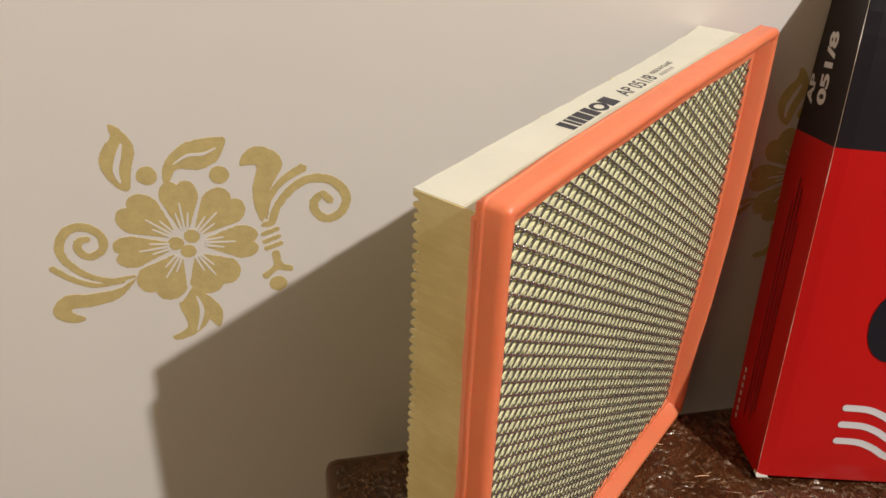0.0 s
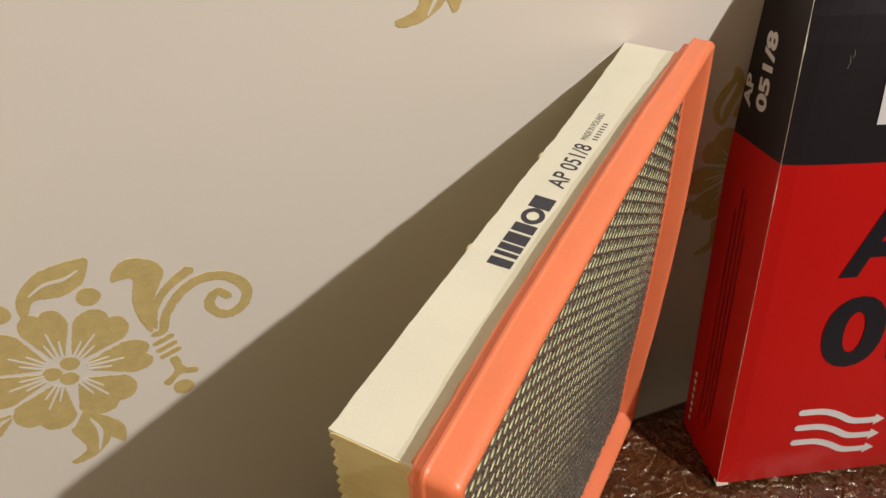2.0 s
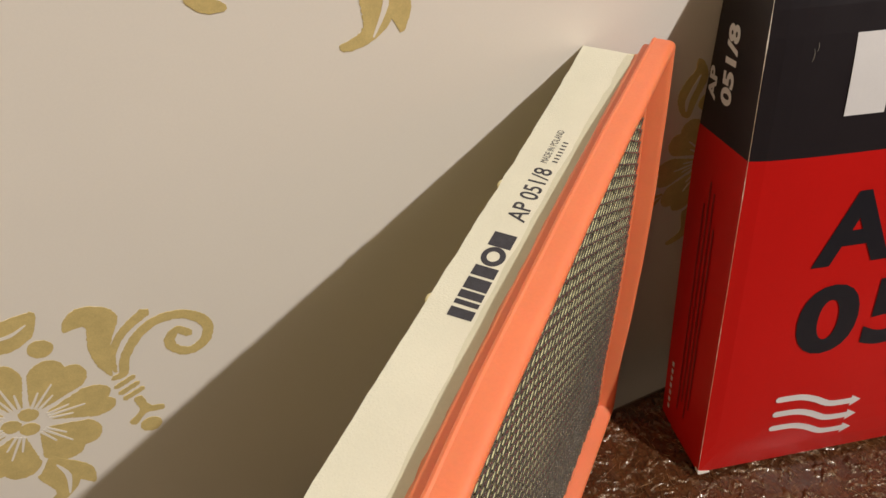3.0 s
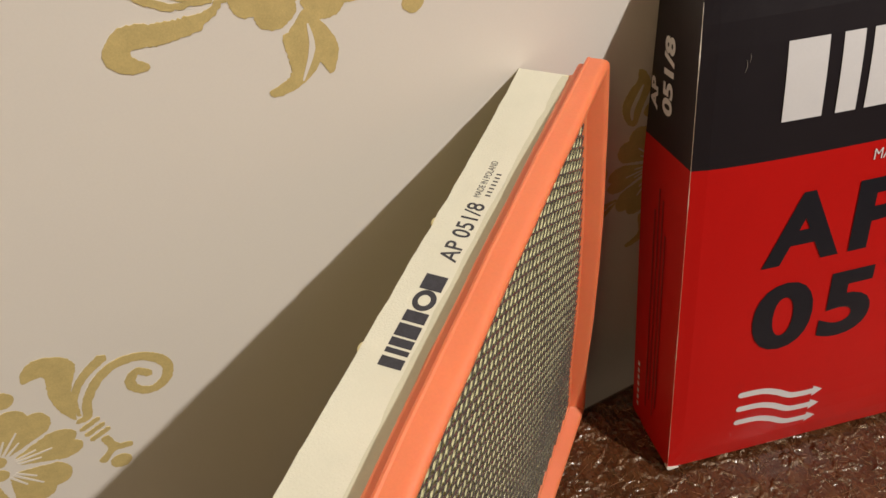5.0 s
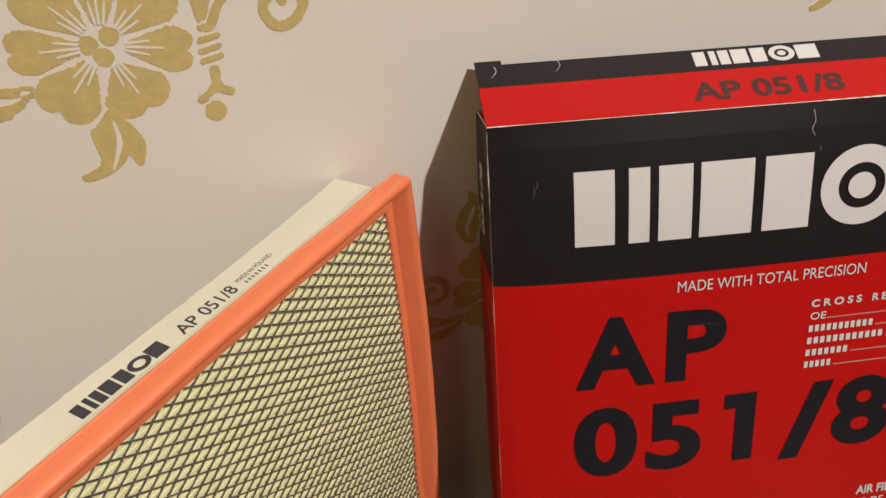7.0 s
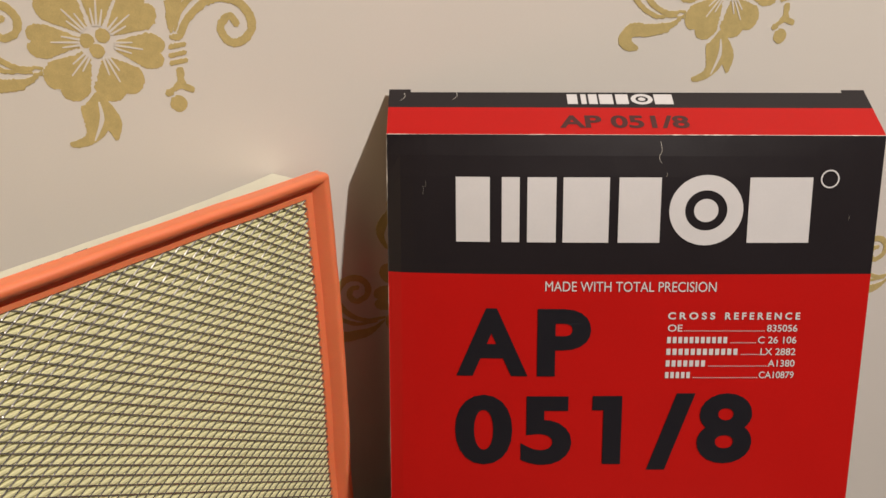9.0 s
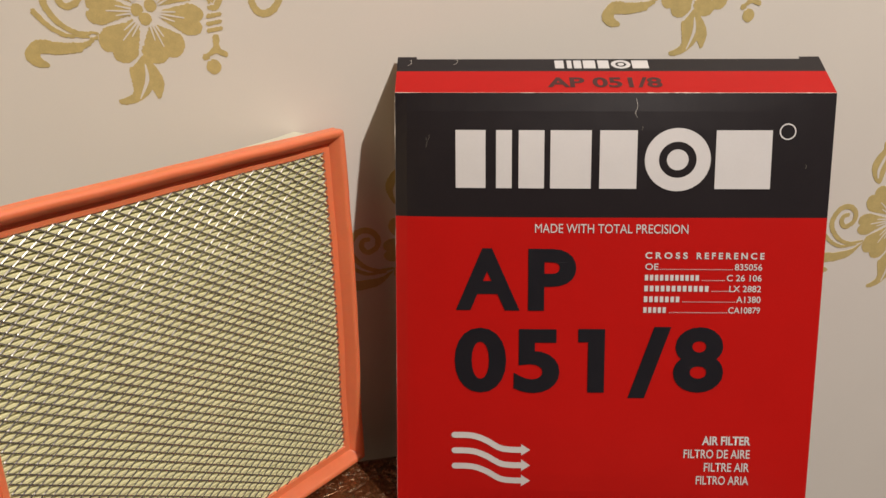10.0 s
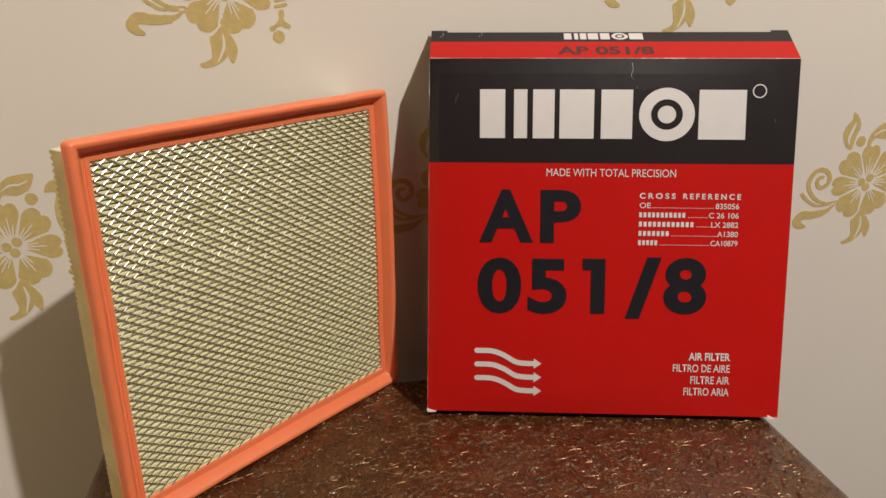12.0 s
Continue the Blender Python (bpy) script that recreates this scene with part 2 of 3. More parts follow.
# ---- the wallpaper's flower print ----
def motif_mesh(ragged):
    bm = bmesh.new()
    mm = 0.001

    def rough(outline, amount=0.55):
        """Uneven printed edges."""
        pts, out = [Vector((q[0], q[1])) for q in outline], []
        for a, b in zip(pts, pts[1:] + pts[:1]):
            k = max(1, int((b - a).length / 0.9))
            out += [a.lerp(b, i / k) for i in range(k)]
        res = []
        for q in out:
            d = Vector((noise.noise((q.x * 1.3, q.y * 1.3, 3.1)), noise.noise((q.x * 1.3, q.y * 1.3, 8.7))))
            torn = ragged * max(0, noise.noise((q.x * 0.07, q.y * 0.07, 5.5)) + 0.25) * noise.noise((q.x * 0.9, q.y * 0.9, 1.4))
            res.append(q + d * amount + Vector((0.7, -0.7)) * torn)
        return res

    layer = [0.22]

    def ink(outline):
        layer[0] += 0.006
        slab(bm, rough(outline), 0.0, layer[0], 0, lambda x, y, z: Vector((x * mm, -z * mm, y * mm)))

    def gap(pts, widths):
        slab(bm, stroke(pts, widths, 4), 0.20, 0.50, 1, lambda x, y, z: Vector((x * mm, -z * mm, y * mm)))

    heart = Vector((-1.0, 0.5))
    seps = [70, 20, -26, -96, -153, -196, -248, -290]
    tips = [41.0, 39.5, 37.0, 41.0, 40.0, 41.0, 40.0]
    for k, size in enumerate(tips):
        a0, a1 = seps[k], seps[k + 1]
        line, steps = [], 22
        for i in range(steps + 1):
            s = i / steps
            ang = radians(a0 + (a1 - a0) * s)
            r = size * (1 - 0.24 * abs(2 * s - 1) ** 4.0 - 0.085 * math.exp(-((s - 0.5) / 0.09) ** 2))
            q = heart + Vector((math.cos(ang), math.sin(ang))) * r
            mid = radians((a0 + a1) / 2)
            across = Vector((-math.sin(mid), math.cos(mid)))
            off = (q - heart).dot(across)
            q -= across * math.copysign(min(0.9, abs(off)), off)
            line.append(q)
        mid = radians((a0 + a1) / 2)
        axis, across = Vector((math.cos(mid), math.sin(mid))), Vector((-math.sin(mid), math.cos(mid)))
        ink([*line, heart + axis * 10.5 - across * 3.0, heart + axis * 10.5 + across * 3.0])
        for off, far in ((-9, 20), (1, 26), (10, 20)):
            d = Vector((math.cos(mid + radians(off)), math.sin(mid + radians(off))))
            gap([heart + d * 10, heart + d * (far + 3 * noise.noise((k, off, 0)))], [1.4, 0.8])
    for x, y in ((-7, 1), (2, 5), (-1, -4.5)):
        ink(disc(x, y, 4.3))
    for x, y, r in ((-16, 44, 5.4), (21, 42, 5.2), (47, -32, 5.2)):
        ink(disc(x, y, r))
    # leaves
    ink(spline([(-30, 74), (-24, 70), (-19.5, 60), (-23, 48), (-26, 36), (-33, 40), (-38, 51), (-35, 61), (-30, 67)], 6, True))
    gap([(-25.5, 63), (-28, 56), (-30.5, 48), (-29.5, 41)], [1, 3.0, 3.0, 1])
    ink(spline([(-8, 40), (-7, 49), (-1, 57), (8, 62.5), (25, 64), (25, 58), (20, 50), (11, 46), (0, 47), (-5, 40)], 6, True))
    gap([(-1.5, 50), (6, 54.5), (14, 55), (21, 58)], [0.6, 1.7, 1.7, 0.6])
    ink(spline([(-1, -29), (-8, -38), (-11, -41), (-8, -55), (-10.5, -60), (-17.8, -64), (-15, -67), (-5, -64), (2, -58), (5, -54), (10, -60), (13, -50), (11, -43), (5, -35)], 6, True))
    gap([(-0.5, -36), (1.2, -47), (-3, -61)], [0.8, 2.8, 0.8])
    # the scroll beside the flower
    ink(spline([(32.6, 47), (34.2, 52.8), (39.6, 57.4), (46, 57), (53, 52), (54.5, 45), (49, 35), (44.5, 24), (42.5, 14), (40.5, 12), (37.5, 24), (38.5, 36), (41, 46.5)], 6, True))
    ink(stroke([(43.5, 13), (46, 25), (54, 36), (66, 43.5)], [1.5, 3.2, 4.2, 5.0]))
    ink(stroke([(41.5, 9), (46.5, 10.5), (50, 20), (59, 31), (70, 36.5), (82, 34), (89, 24), (86, 14), (78, 10), (71.5, 15), (71, 22), (76, 26), (80, 21.5)],
               [3.0, 4.2, 4.4, 4.6, 5.2, 5.4, 5.4, 5.2, 5.0, 4.8, 4.8, 4.6, 4.2]))
    for x, y in ((45, 4.2), (45.6, -0.8), (46.2, -5.6)):
        ink(stroke([(x - 4.6, y - 1.6), (x + 4.6, y + 1.6)], [2.8, 2.8], 3))
    ink(spline([(45, -10), (49, -9.5), (50.5, -18), (56, -20.5), (55, -24), (47.5, -22.5), (41, -28), (38.5, -25), (45, -19)], 5, True))
    # the long tail
    ink(stroke([(-32, -18.5), (-46, -20), (-58, -14.5), (-66, -4.7), (-67.5, 4.2), (-62, 13.7), (-53, 15.7), (-45.5, 10.2), (-45.5, 1.2), (-53, -3.3), (-58, 1.2), (-57, 6.7), (-52, 8.2)],
               [1.5, 3.2, 4.0, 4.4, 4.8, 5.0, 5.0, 4.8, 4.6, 4.4, 4.4, 4.2, 3.4]))
    ink(stroke([(-38, -21.5), (-54, -22.3), (-65, -17), (-74, -9)], [1.2, 3.0, 3.4, 3.8]))
    ink(spline([(-32, -20), (-42, -26), (-58, -28), (-71, -28), (-79, -36), (-78, -43), (-70, -47), (-63, -45), (-69, -40), (-68, -37), (-57, -36.5), (-44, -33), (-36, -26)], 6, True))
    me = bpy.data.meshes.new("flower_print")
    bm.normal_update()
    bm.to_mesh(me)
    bm.free()
    me.materials.append(GOLD)
    me.materials.append(WALLPAPER)
    return me


crisp, worn = motif_mesh(0.0), motif_mesh(2.4)
# stencilled by hand: each print sits a little differently
PRINTS = ((-0.3350, 0.1385, 0.988, 0.5), (-0.1390, 0.3415, 0.940, -9.7), (0.048, 0.159, 0.95, -2.0), (0.2595, 0.3590, 0.950, -5.0), (0.4730, 0.1432, 0.975, -1.3),
          (-0.535, 0.335, 0.95, -6.0), (0.657, 0.362, 0.93, -4.0), (-0.336, 0.545, 0.95, -3.0), (0.060, 0.549, 0.95, -5.0), (0.459, 0.556, 0.93, -3.0))
for x, z, size, turn in PRINTS:
    ob = new("flower_print", crisp if z < 0.2 else worn)
    ob.parent = wall_north
    ob.matrix_basis = pose(x, 0.0, z, 0, -turn, 0) @ Matrix.Diagonal((size, 1.0, size, 1.0))


# ---- the table ----
def table():
    x0, x1, y0, y1 = -0.2685, 0.2840, -0.62, -0.031
    t = new("side_table")
    t.location = (0, 0, FLOOR)
    h = TABLE - FLOOR
    top = box_bm(x0, x1, y0, y1, h - 0.045, h - 0.0006, 0.008, 3)
    part("tabletop", top, LEATHER, t, "dark brown fibrous leatherette top", True)
    rng = random.Random(4)
    # the covering: fine ridges of matted fibre, higher where they cross
    cell, bx0, by0 = 0.0010, x0 + 0.0055, -0.45
    nx, ny = int((x1 - 0.0055 - bx0) / cell), int((y1 - 0.0055 - by0) / cell)
    high = np.zeros((nx + 1, ny + 1))
    for i in range(15000):
        x, y, a = rng.uniform(0, nx), rng.uniform(0, ny), rng.uniform(0, math.pi)
        bend, tall = rng.uniform(-0.12, 0.12), rng.uniform(0.3, 1.0) ** 2
        for k in range(rng.randint(4, 15)):
            p, q = int(x), int(y)
            if not (1 <= p < nx and 1 <= q < ny):
                break
            high[p, q] = max(high[p, q], tall)
            x, y, a = x + math.cos(a), y + math.sin(a), a + bend
    soft = high.copy()
    soft[1:-1, 1:-1] = 0.40 * high[1:-1, 1:-1] + 0.11 * (high[:-2, 1:-1] + high[2:, 1:-1] + high[1:-1, :-2] + high[1:-1, 2:]) + 0.04 * (high[:-2, :-2] + high[2:, 2:] + high[:-2, 2:] + high[2:, :-2])
    soft[0, :] = soft[-1, :] = soft[:, 0] = soft[:, -1] = -0.4
    cover = [(bx0 + cell * i, by0 + cell * j, h - 0.0014 + 0.0034 * soft[i, j] + 0.0006 * noise.noise((i * 0.055, j * 0.055, 3.0))) for i in range(nx + 1) for j in range(ny + 1)]
    quads = [(i * (ny + 1) + j, (i + 1) * (ny + 1) + j, (i + 1) * (ny + 1) + j + 1, i * (ny + 1) + j + 1) for i in range(nx) for j in range(ny)]
    me = bpy.data.meshes.new("matted_cover")
    me.from_pydata(cover, [], quads)
    me.materials.append(LEATHER)
    me.polygons.foreach_set("use_smooth", [True] * len(me.polygons))
    new("matted_cover", me).parent = t
    for x in (x0 + 0.05, x1 - 0.05):
        for y in (y0 + 0.05, y1 - 0.05):
            part("leg", box_bm(x - 0.02, x + 0.02, y - 0.02, y + 0.02, 0, h - 0.045, 0.004), FLOORING, t)
    # short bronze fibres pressed into the covering
    verts, faces = [], []
    for i in range(7000):
        long = i % 7 == 0
        x, y = rng.uniform(x0 + 0.010, x1 - 0.010), rng.uniform(-0.42, y1 - 0.010)
        thick = noise.noise((x * 60, y * 60, 2.0))
        if thick < rng.uniform(-0.6, 0.1):
            continue
        a = rng.gauss(0.15, 0.8) + 1.5 * noise.noise((x * 35, y * 35, 6.0))
        L = rng.uniform(0.006, 0.016) if long else rng.uniform(0.0012, 0.0055)
        w, bend = rng.uniform(0.00007, 0.00017), rng.uniform(-1.3, 1.3)
        rise = rng.uniform(0.0001, 0.0007)
        steps = 5 if long else 2
        cx, cy = x, y
        base = len(verts)
        for k in range(steps + 1):
            q = k / steps
            ang = a + bend * (q - 0.5)
            nx, ny = -math.sin(ang) * w, math.cos(ang) * w
            z = h - 0.00005 + rise * math.sin(math.pi * q)
            verts += [(cx + nx, cy + ny, z), (cx, cy, z + w * 0.9), (cx - nx, cy - ny, z)]
            cx, cy = cx + math.cos(ang) * L / steps, cy + math.sin(ang) * L / steps
            cx, cy = min(max(cx, x0 + 0.006), x1 - 0.006), min(cy, y1 - 0.006)
        for k in range(steps):
            q = base + 3 * k
            faces += [(q, q + 3, q + 4, q + 1), (q + 1, q + 4, q + 5, q + 2)]
    me = bpy.data.meshes.new("fibre_nap")
    me.from_pydata(verts, [], faces)
    me.materials.append(FIBRE)
    f = new("fibre_nap", me)
    f.parent = t
    f["kind"] = "stuff"
    return tagged(t, "small side table with a dark brown fibrous leatherette top", "table")


table()


# ---- the box ----
def carton():
    yaw, lean = radians(-14.2), radians(12.5)
    u = Vector((math.cos(yaw), math.sin(yaw), 0))
    b = Vector((-math.sin(yaw), math.cos(yaw), 0))
    up = b * math.sin(lean) + Vector((0, 0, 1)) * math.cos(lean)
    back = b * math.cos(lean) - Vector((0, 0, 1)) * math.sin(lean)
    base = new("carton")
    base.matrix_basis = Matrix(((u.x, back.x, up.x, 0), (u.y, back.y, up.y, -0.099), (u.z, back.z, up.z, 0), (0, 0, 0, 1)))
    W, H, D, T = 0.2932, 0.290, 0.053, 0.0007
    split = 0.2078

    def belly(s, h):
        """How far the front bows out, most beside the fold that faces the filter."""
        a, b = min(max(s / W, 0), 1), min(max(h / H, 0), 1)
        return 0.0064 * math.sin(math.pi * a ** 0.6) * (1 - (2 * b - 1) ** 6)

    def warp(s, d, h):
        """A used box: slightly racked, its panels bulging a little."""
        out = belly(s, h) if d < D / 2 else -0.3 * belly(s, h)
        return Vector((s + 0.0115 * h, (d if d < 0 else d * (1 - 0.235 * min(max((h - 0.185) / 0.105, 0), 1))) - out, h * (1.0215 - 0.012 * s / W) - 0.0027 + 0.06 * d * (1 - h / H)))

    def front(x, y, z):
        droop = min(max((y - 0.10) / 0.08, 0), 1)
        swell = belly(x - 0.0115 * y, y)
        pull = swell / 0.56
        return Vector((x + (0.055 - x) * pull, -0.0005 - z - swell, y + (0.225 - y) * pull - 0.011 * (x - 0.045) * droop))

    def panel(name, corner, along, out, length, material, label=""):
        """A card panel from the bottom to the top in two printed colours."""
        bm = bmesh.new()
        ns = 36
        hs = [H * i / 24 for i in range(25)] + [split]
        hs = sorted(set(hs))
        grid = {}
        for side in (0, 1):
            for i in range(ns + 1):
                for j, h in enumerate(hs):
                    p = corner + along * (length * i / ns) + out * (T * side)
                    grid[side, i, j] = bm.verts.new(warp(p.x, p.y, h))
        for i in range(ns):
            for j in range(len(hs) - 1):
                f = bm.faces.new([grid[0, i, j], grid[0, i + 1, j], grid[0, i + 1, j + 1], grid[0, i, j + 1]])
                f.material_index = 0 if hs[j] < split - 1e-6 else 1
                g = bm.faces.new([grid[1, i, j], grid[1, i, j + 1], grid[1, i + 1, j + 1], grid[1, i + 1, j]])
                g.material_index = 2
        n = len(hs) - 1
        for i in range(ns):
            for j in (0, n):
                bm.faces.new([grid[0, i, j], grid[0, i + 1, j], grid[1, i + 1, j], grid[1, i, j]]).material_index = 3
        for j in range(n):
            for i in (0, ns):
                bm.faces.new([grid[0, i, j], grid[0, i, j + 1], grid[1, i, j + 1], grid[1, i, j]]).material_index = 0 if hs[j] < split - 1e-6 else 1
        bmesh.ops.recalc_face_normals(bm, faces=bm.faces)
        return part(name, bm, material, base, label)

    cols = (RED, BLACK, INSIDE, CARD)
    X, Y = Vector((1, 0, 0)), Vector((0, 1, 0))
    panel("front_panel", Vector((0, 0, 0)), X, Y, W, cols, "red front with a charcoal band")
    panel("side_panel", Vector((0, T, 0)), Y, X, D - 2 * T, cols)
    panel("side_panel", Vector((W, T, 0)), Y, -X, D - 2 * T, cols)
    panel("back_panel", Vector((0, D, 0)), X, -Y, W, cols)
    bm = bmesh.new()
    slab(bm, oblong(T, W - T, T, D - T), 0.001, 0.0017, 0, lambda x, y, z: warp(x, y, z))
    part("bottom_panel", bm, RED, base)

    # the lid, hinged on the front edge and lifted at the back
    tilt = radians(41)

    def lid(x, v, z):
        p = warp(x, 0, H)
        return p + Vector((-0.001 * v / D, v * math.cos(tilt) - z * math.sin(tilt), v * math.sin(tilt) + z * math.cos(tilt)))

    bm = bmesh.new()
    red = 0.0236
    back_edge = 0.0375
    slab(bm, oblong(0, W, 0, red), -T, 0.0, 0, lid)
    slab(bm, oblong(0, W, red, back_edge), -T, 0.0, 1, lid)
    for x0, x1 in ((0, 0.0135), (W - 0.0135, W)):
        slab(bm, oblong(x0, x1, back_edge, back_edge + 0.0026), -T, 0.0, 1, lid)
    lid_part = part("lid", bm, (RED, BLACK), base, "lifted lid, red with a charcoal strip")
    bm = bmesh.new()
    slab(bm, oblong(0.014, W - 0.014, -0.016, 0.0), 0.0, T, 0, lambda x, y, z: lid(x, back_edge - z, 0.0) + Vector((0, -y * 0.25, y)))
    part("tuck_flap", bm, BLACK, lid_part)
    for s in (T, W - T):
        bm = bmesh.new()
        k = 1 if s < 0.1 else -1
        slab(bm, [Vector((0, 0.002)), Vector((0, D - 0.002)), Vector((0.03, D - 0.008)), Vector((0.03, 0.008))], -T, 0, 0,
             lambda x, y, z: warp(s + k * x, y, H - 0.001 - 0.25 * x) + Vector((0, 0, z)))
        part("dust_flap", bm, RED, base)

    # worn white edges
    def ragged(length, thin, thick, seed):
        """A long worn line of uneven width, its ends pointed."""
        up_side, down_side = [], []
        for i in range(161):
            a = length * i / 160
            w = (0.5 + a / length) * thin + (0.4 + 1.2 * a / length) * (thick - thin) * max(0, noise.noise((a * 45, seed, 0)) + 0.6 * noise.noise((a * 260, seed, 4)))
            up_side.append(Vector((a, w)))
            down_side.append(Vector((a, -w)))
        return up_side + down_side[::-1]

    bm = bmesh.new()
    slab(bm, ragged(W, 0.00012, 0.00075, 1.5), 0.0, 0.0004, 0, lambda a, c, z: warp(a, -z, H) + Vector((0, max(c, 0), c * 0.7)))
    part("worn_edge", bm, CARD, base, "scuffed white card edge")
    bm = bmesh.new()
    slab(bm, ragged(H - 0.004, 0.00002, 0.00017, 7.5), 0.0, 0.00035, 0, lambda a, c, z: warp(c, -z, a + 0.002))
    part("worn_edge", bm, CARD, base, "scuffed white card edge")
    for x0, x1, k in ((-0.0003, 0.0075, 1), (W - 0.0085, W - 0.0028, -1)):
        bm = bmesh.new()
        slab(bm, spline([(x0, 0.0006), (x0 + 0.0006, -0.0024), (x0 + 0.004, -0.0026), (x1, -0.0021), (x1 - 0.001, -0.0013), (x0 + 0.003, -0.0005)], 4, True),
             -0.003, 0.0006, 0, lambda a, c, z: warp(a, -z, c + 0.0012))
        part("crushed_corner", bm, CARD, base, "crushed corner showing white card")
    # crease marks
    bm = bmesh.new()
    slab(bm, stroke([(0.1656, 0.289), (0.1666, 0.284), (0.1652, 0.280), (0.1668, 0.2765)], [0.0002, 0.00015, 0.0002, 0.0001], 4), 0.0, 0.0001, 0, front)
    part("crease", bm, CARD, base)
    for x, y, dx, dy in ((0.0245, 0.263, 0.0004, 0.006), (0.0262, 0.2655, 0.0003, 0.004), (0.1700, 0.2715, 0.0004, 0.003), (0.2790, 0.246, 0.0002, 0.003)):
        bm = bmesh.new()
        slab(bm, stroke([(x, y), (x + dx, y - dy * 0.5), (x - dx, y - dy)], [0.00005, 0.00012, 0.00005], 4), 0.0, 0.0001, 0, front)
        part("scuff", bm, INSIDE, base)
    for x, v in ((0.0095, 0.0330), (0.0420, 0.0340)):
        bm = bmesh.new()
        slab(bm, stroke([(x, v + 0.0034), (x + 0.0006, v), (x - 0.0022, v - 0.0034)], [0.0003, 0.0002, 0.0001], 4), 0.0, 0.0001, 0, lid)
        part("crease", bm, CARD, lid_part)

    # the maker's mark, as plain blocks and a ring
    def blocks(name, x0, x1, y0, y1, at, material, parent):
        k = (x1 - x0) / 209.0
        for a, c in ((0, 20), (27, 37.5), (42, 59), (63, 90), (95.5, 120), (171, 207)):
            bm = bmesh.new()
            for j in range(10):
                slab(bm, oblong(x0 + a * k, x0 + c * k, y0 + (y1 - y0) * j / 10, y0 + (y1 - y0) * (j + 1) / 10), 0.0, 0.00012, 0, at)
            bmesh.ops.remove_doubles(bm, verts=bm.verts, dist=1e-6)
            part(name, bm, material, parent)
        cx, cy, r = x0 + 146.5 * k, (y0 + y1) / 2, (y1 - y0) * 0.54
        rx = 21.5 * k
        bm = bmesh.new()
        n = 40
        for big, small in ((1.0, 0.57), (0.33, 0.0)):
            ring = [[], []]
            for i in range(n):
                a = 2 * math.pi * i / n
                for q, m in ((0, big), (1, small)):
                    ring[q].append(bm.verts.new(at(cx + rx * m * math.cos(a), cy + r * m * math.sin(a), 0.00012)) if m else None)
            if small:
                for i in range(n):
                    j = (i + 1) % n
                    bm.faces.new((ring[0][i], ring[0][j], ring[1][j], ring[1][i]))
            else:
                bm.faces.new(ring[0])
        bmesh.ops.recalc_face_normals(bm, faces=bm.faces)
        part("ring_mark", bm, material, parent)

    fp = bpy.data.objects["front_panel"]
    blocks("mark_block", 0.0444, 0.2582, 0.2292, 0.2684, front, WHITE, fp)
    bm = bmesh.new()
    n = 24
    rr = [[bm.verts.new(front(0.2660 + r * math.cos(2 * math.pi * i / n), 0.2675 + r * math.sin(2 * math.pi * i / n), 0.0001)) for i in range(n)] for r in (0.0055, 0.0046)]
    for i in range(n):
        bm.faces.new((rr[0][i], rr[0][(i + 1) % n], rr[1][(i + 1) % n], rr[1][i]))
    part("ring_mark", bm, WHITE, fp)
    written("print_text", "MADE WITH TOTAL PRECISION", 0.0990, 0.2032, 0.1986, 0.2049, front, WHITE, fp, 0.0)
    for ch, x0, x1, y0, y1 in (("A", 0.0440, 0.0888, 0.1432, 0.1874), ("P", 0.0946, 0.1278, 0.1432, 0.1874), ("0", 0.0429, 0.0795, 0.0828, 0.1306), ("5", 0.0848, 0.1172, 0.0828, 0.1298),
                               ("/", 0.1653, 0.1942, 0.0796, 0.1320), ("8", 0.1965, 0.2311, 0.0838, 0.1320)):
        written("print_letter", ch, x0, x1, y0, y1, front, LETTERING, fp, 0.036)
    bm = bmesh.new()
    slab(bm, [Vector(q) for q in ((0.1370, 0.0835), (0.1486, 0.0835), (0.1486, 0.1302), (0.1300, 0.1302), (0.1300, 0.1205), (0.1370, 0.1205))], 0.0, 0.0001, 0, front)
    part("print_letter", bm, LETTERING, fp)
    written("print_text", "CROSS", 0.1747, 0.2035, 0.1811, 0.1857, front, WHITE, fp, 0.03, space=1.55)
    written("print_text", "REFERENCE", 0.2095, 0.2552, 0.1811, 0.1857, front, WHITE, fp, 0.03, space=1.55)
    rows = (("OE", 0.009, "835056", 0.0185), ("", 0.038, "C 26 106", 0.0235), ("", 0.045, "LX 2882", 0.0215), ("", 0.0255, "A1380", 0.0165), ("", 0.0165, "CA10879", 0.0215))
    for i, (word, long, code, wide) in enumerate(rows):
        y = 0.1732 - 0.00778 * i
        x0, x1 = 0.1749 - 0.0001 * i, 0.2541
        if word:
            written("print_text", word, x0, x0 + long, y, y + 0.0046, front, WHITE, fp, 0.01)
        else:
            bm = bmesh.new()
            count = round(long / 0.0036)
            for c in range(count):
                slab(bm, oblong(x0 + long * c / count, x0 + long * (c + 0.66) / count, y + 0.0002, y + 0.0043), 0.0, 0.0001, 0, front)
            part("print_bar", bm, WHITE, fp)
        written("print_text", code, x1 - wide, x1, y, y + 0.0046, front, WHITE, fp, 0.01)
        bm = bmesh.new()
        a = x0 + long + 0.001
        while a < x1 - wide - 0.001:
            slab(bm, oblong(a, a + 0.0006, y + 0.0002, y + 0.0008), 0.0, 0.0001, 0, front)
            a += 0.00135
        part("dotted_line", bm, WHITE, fp)
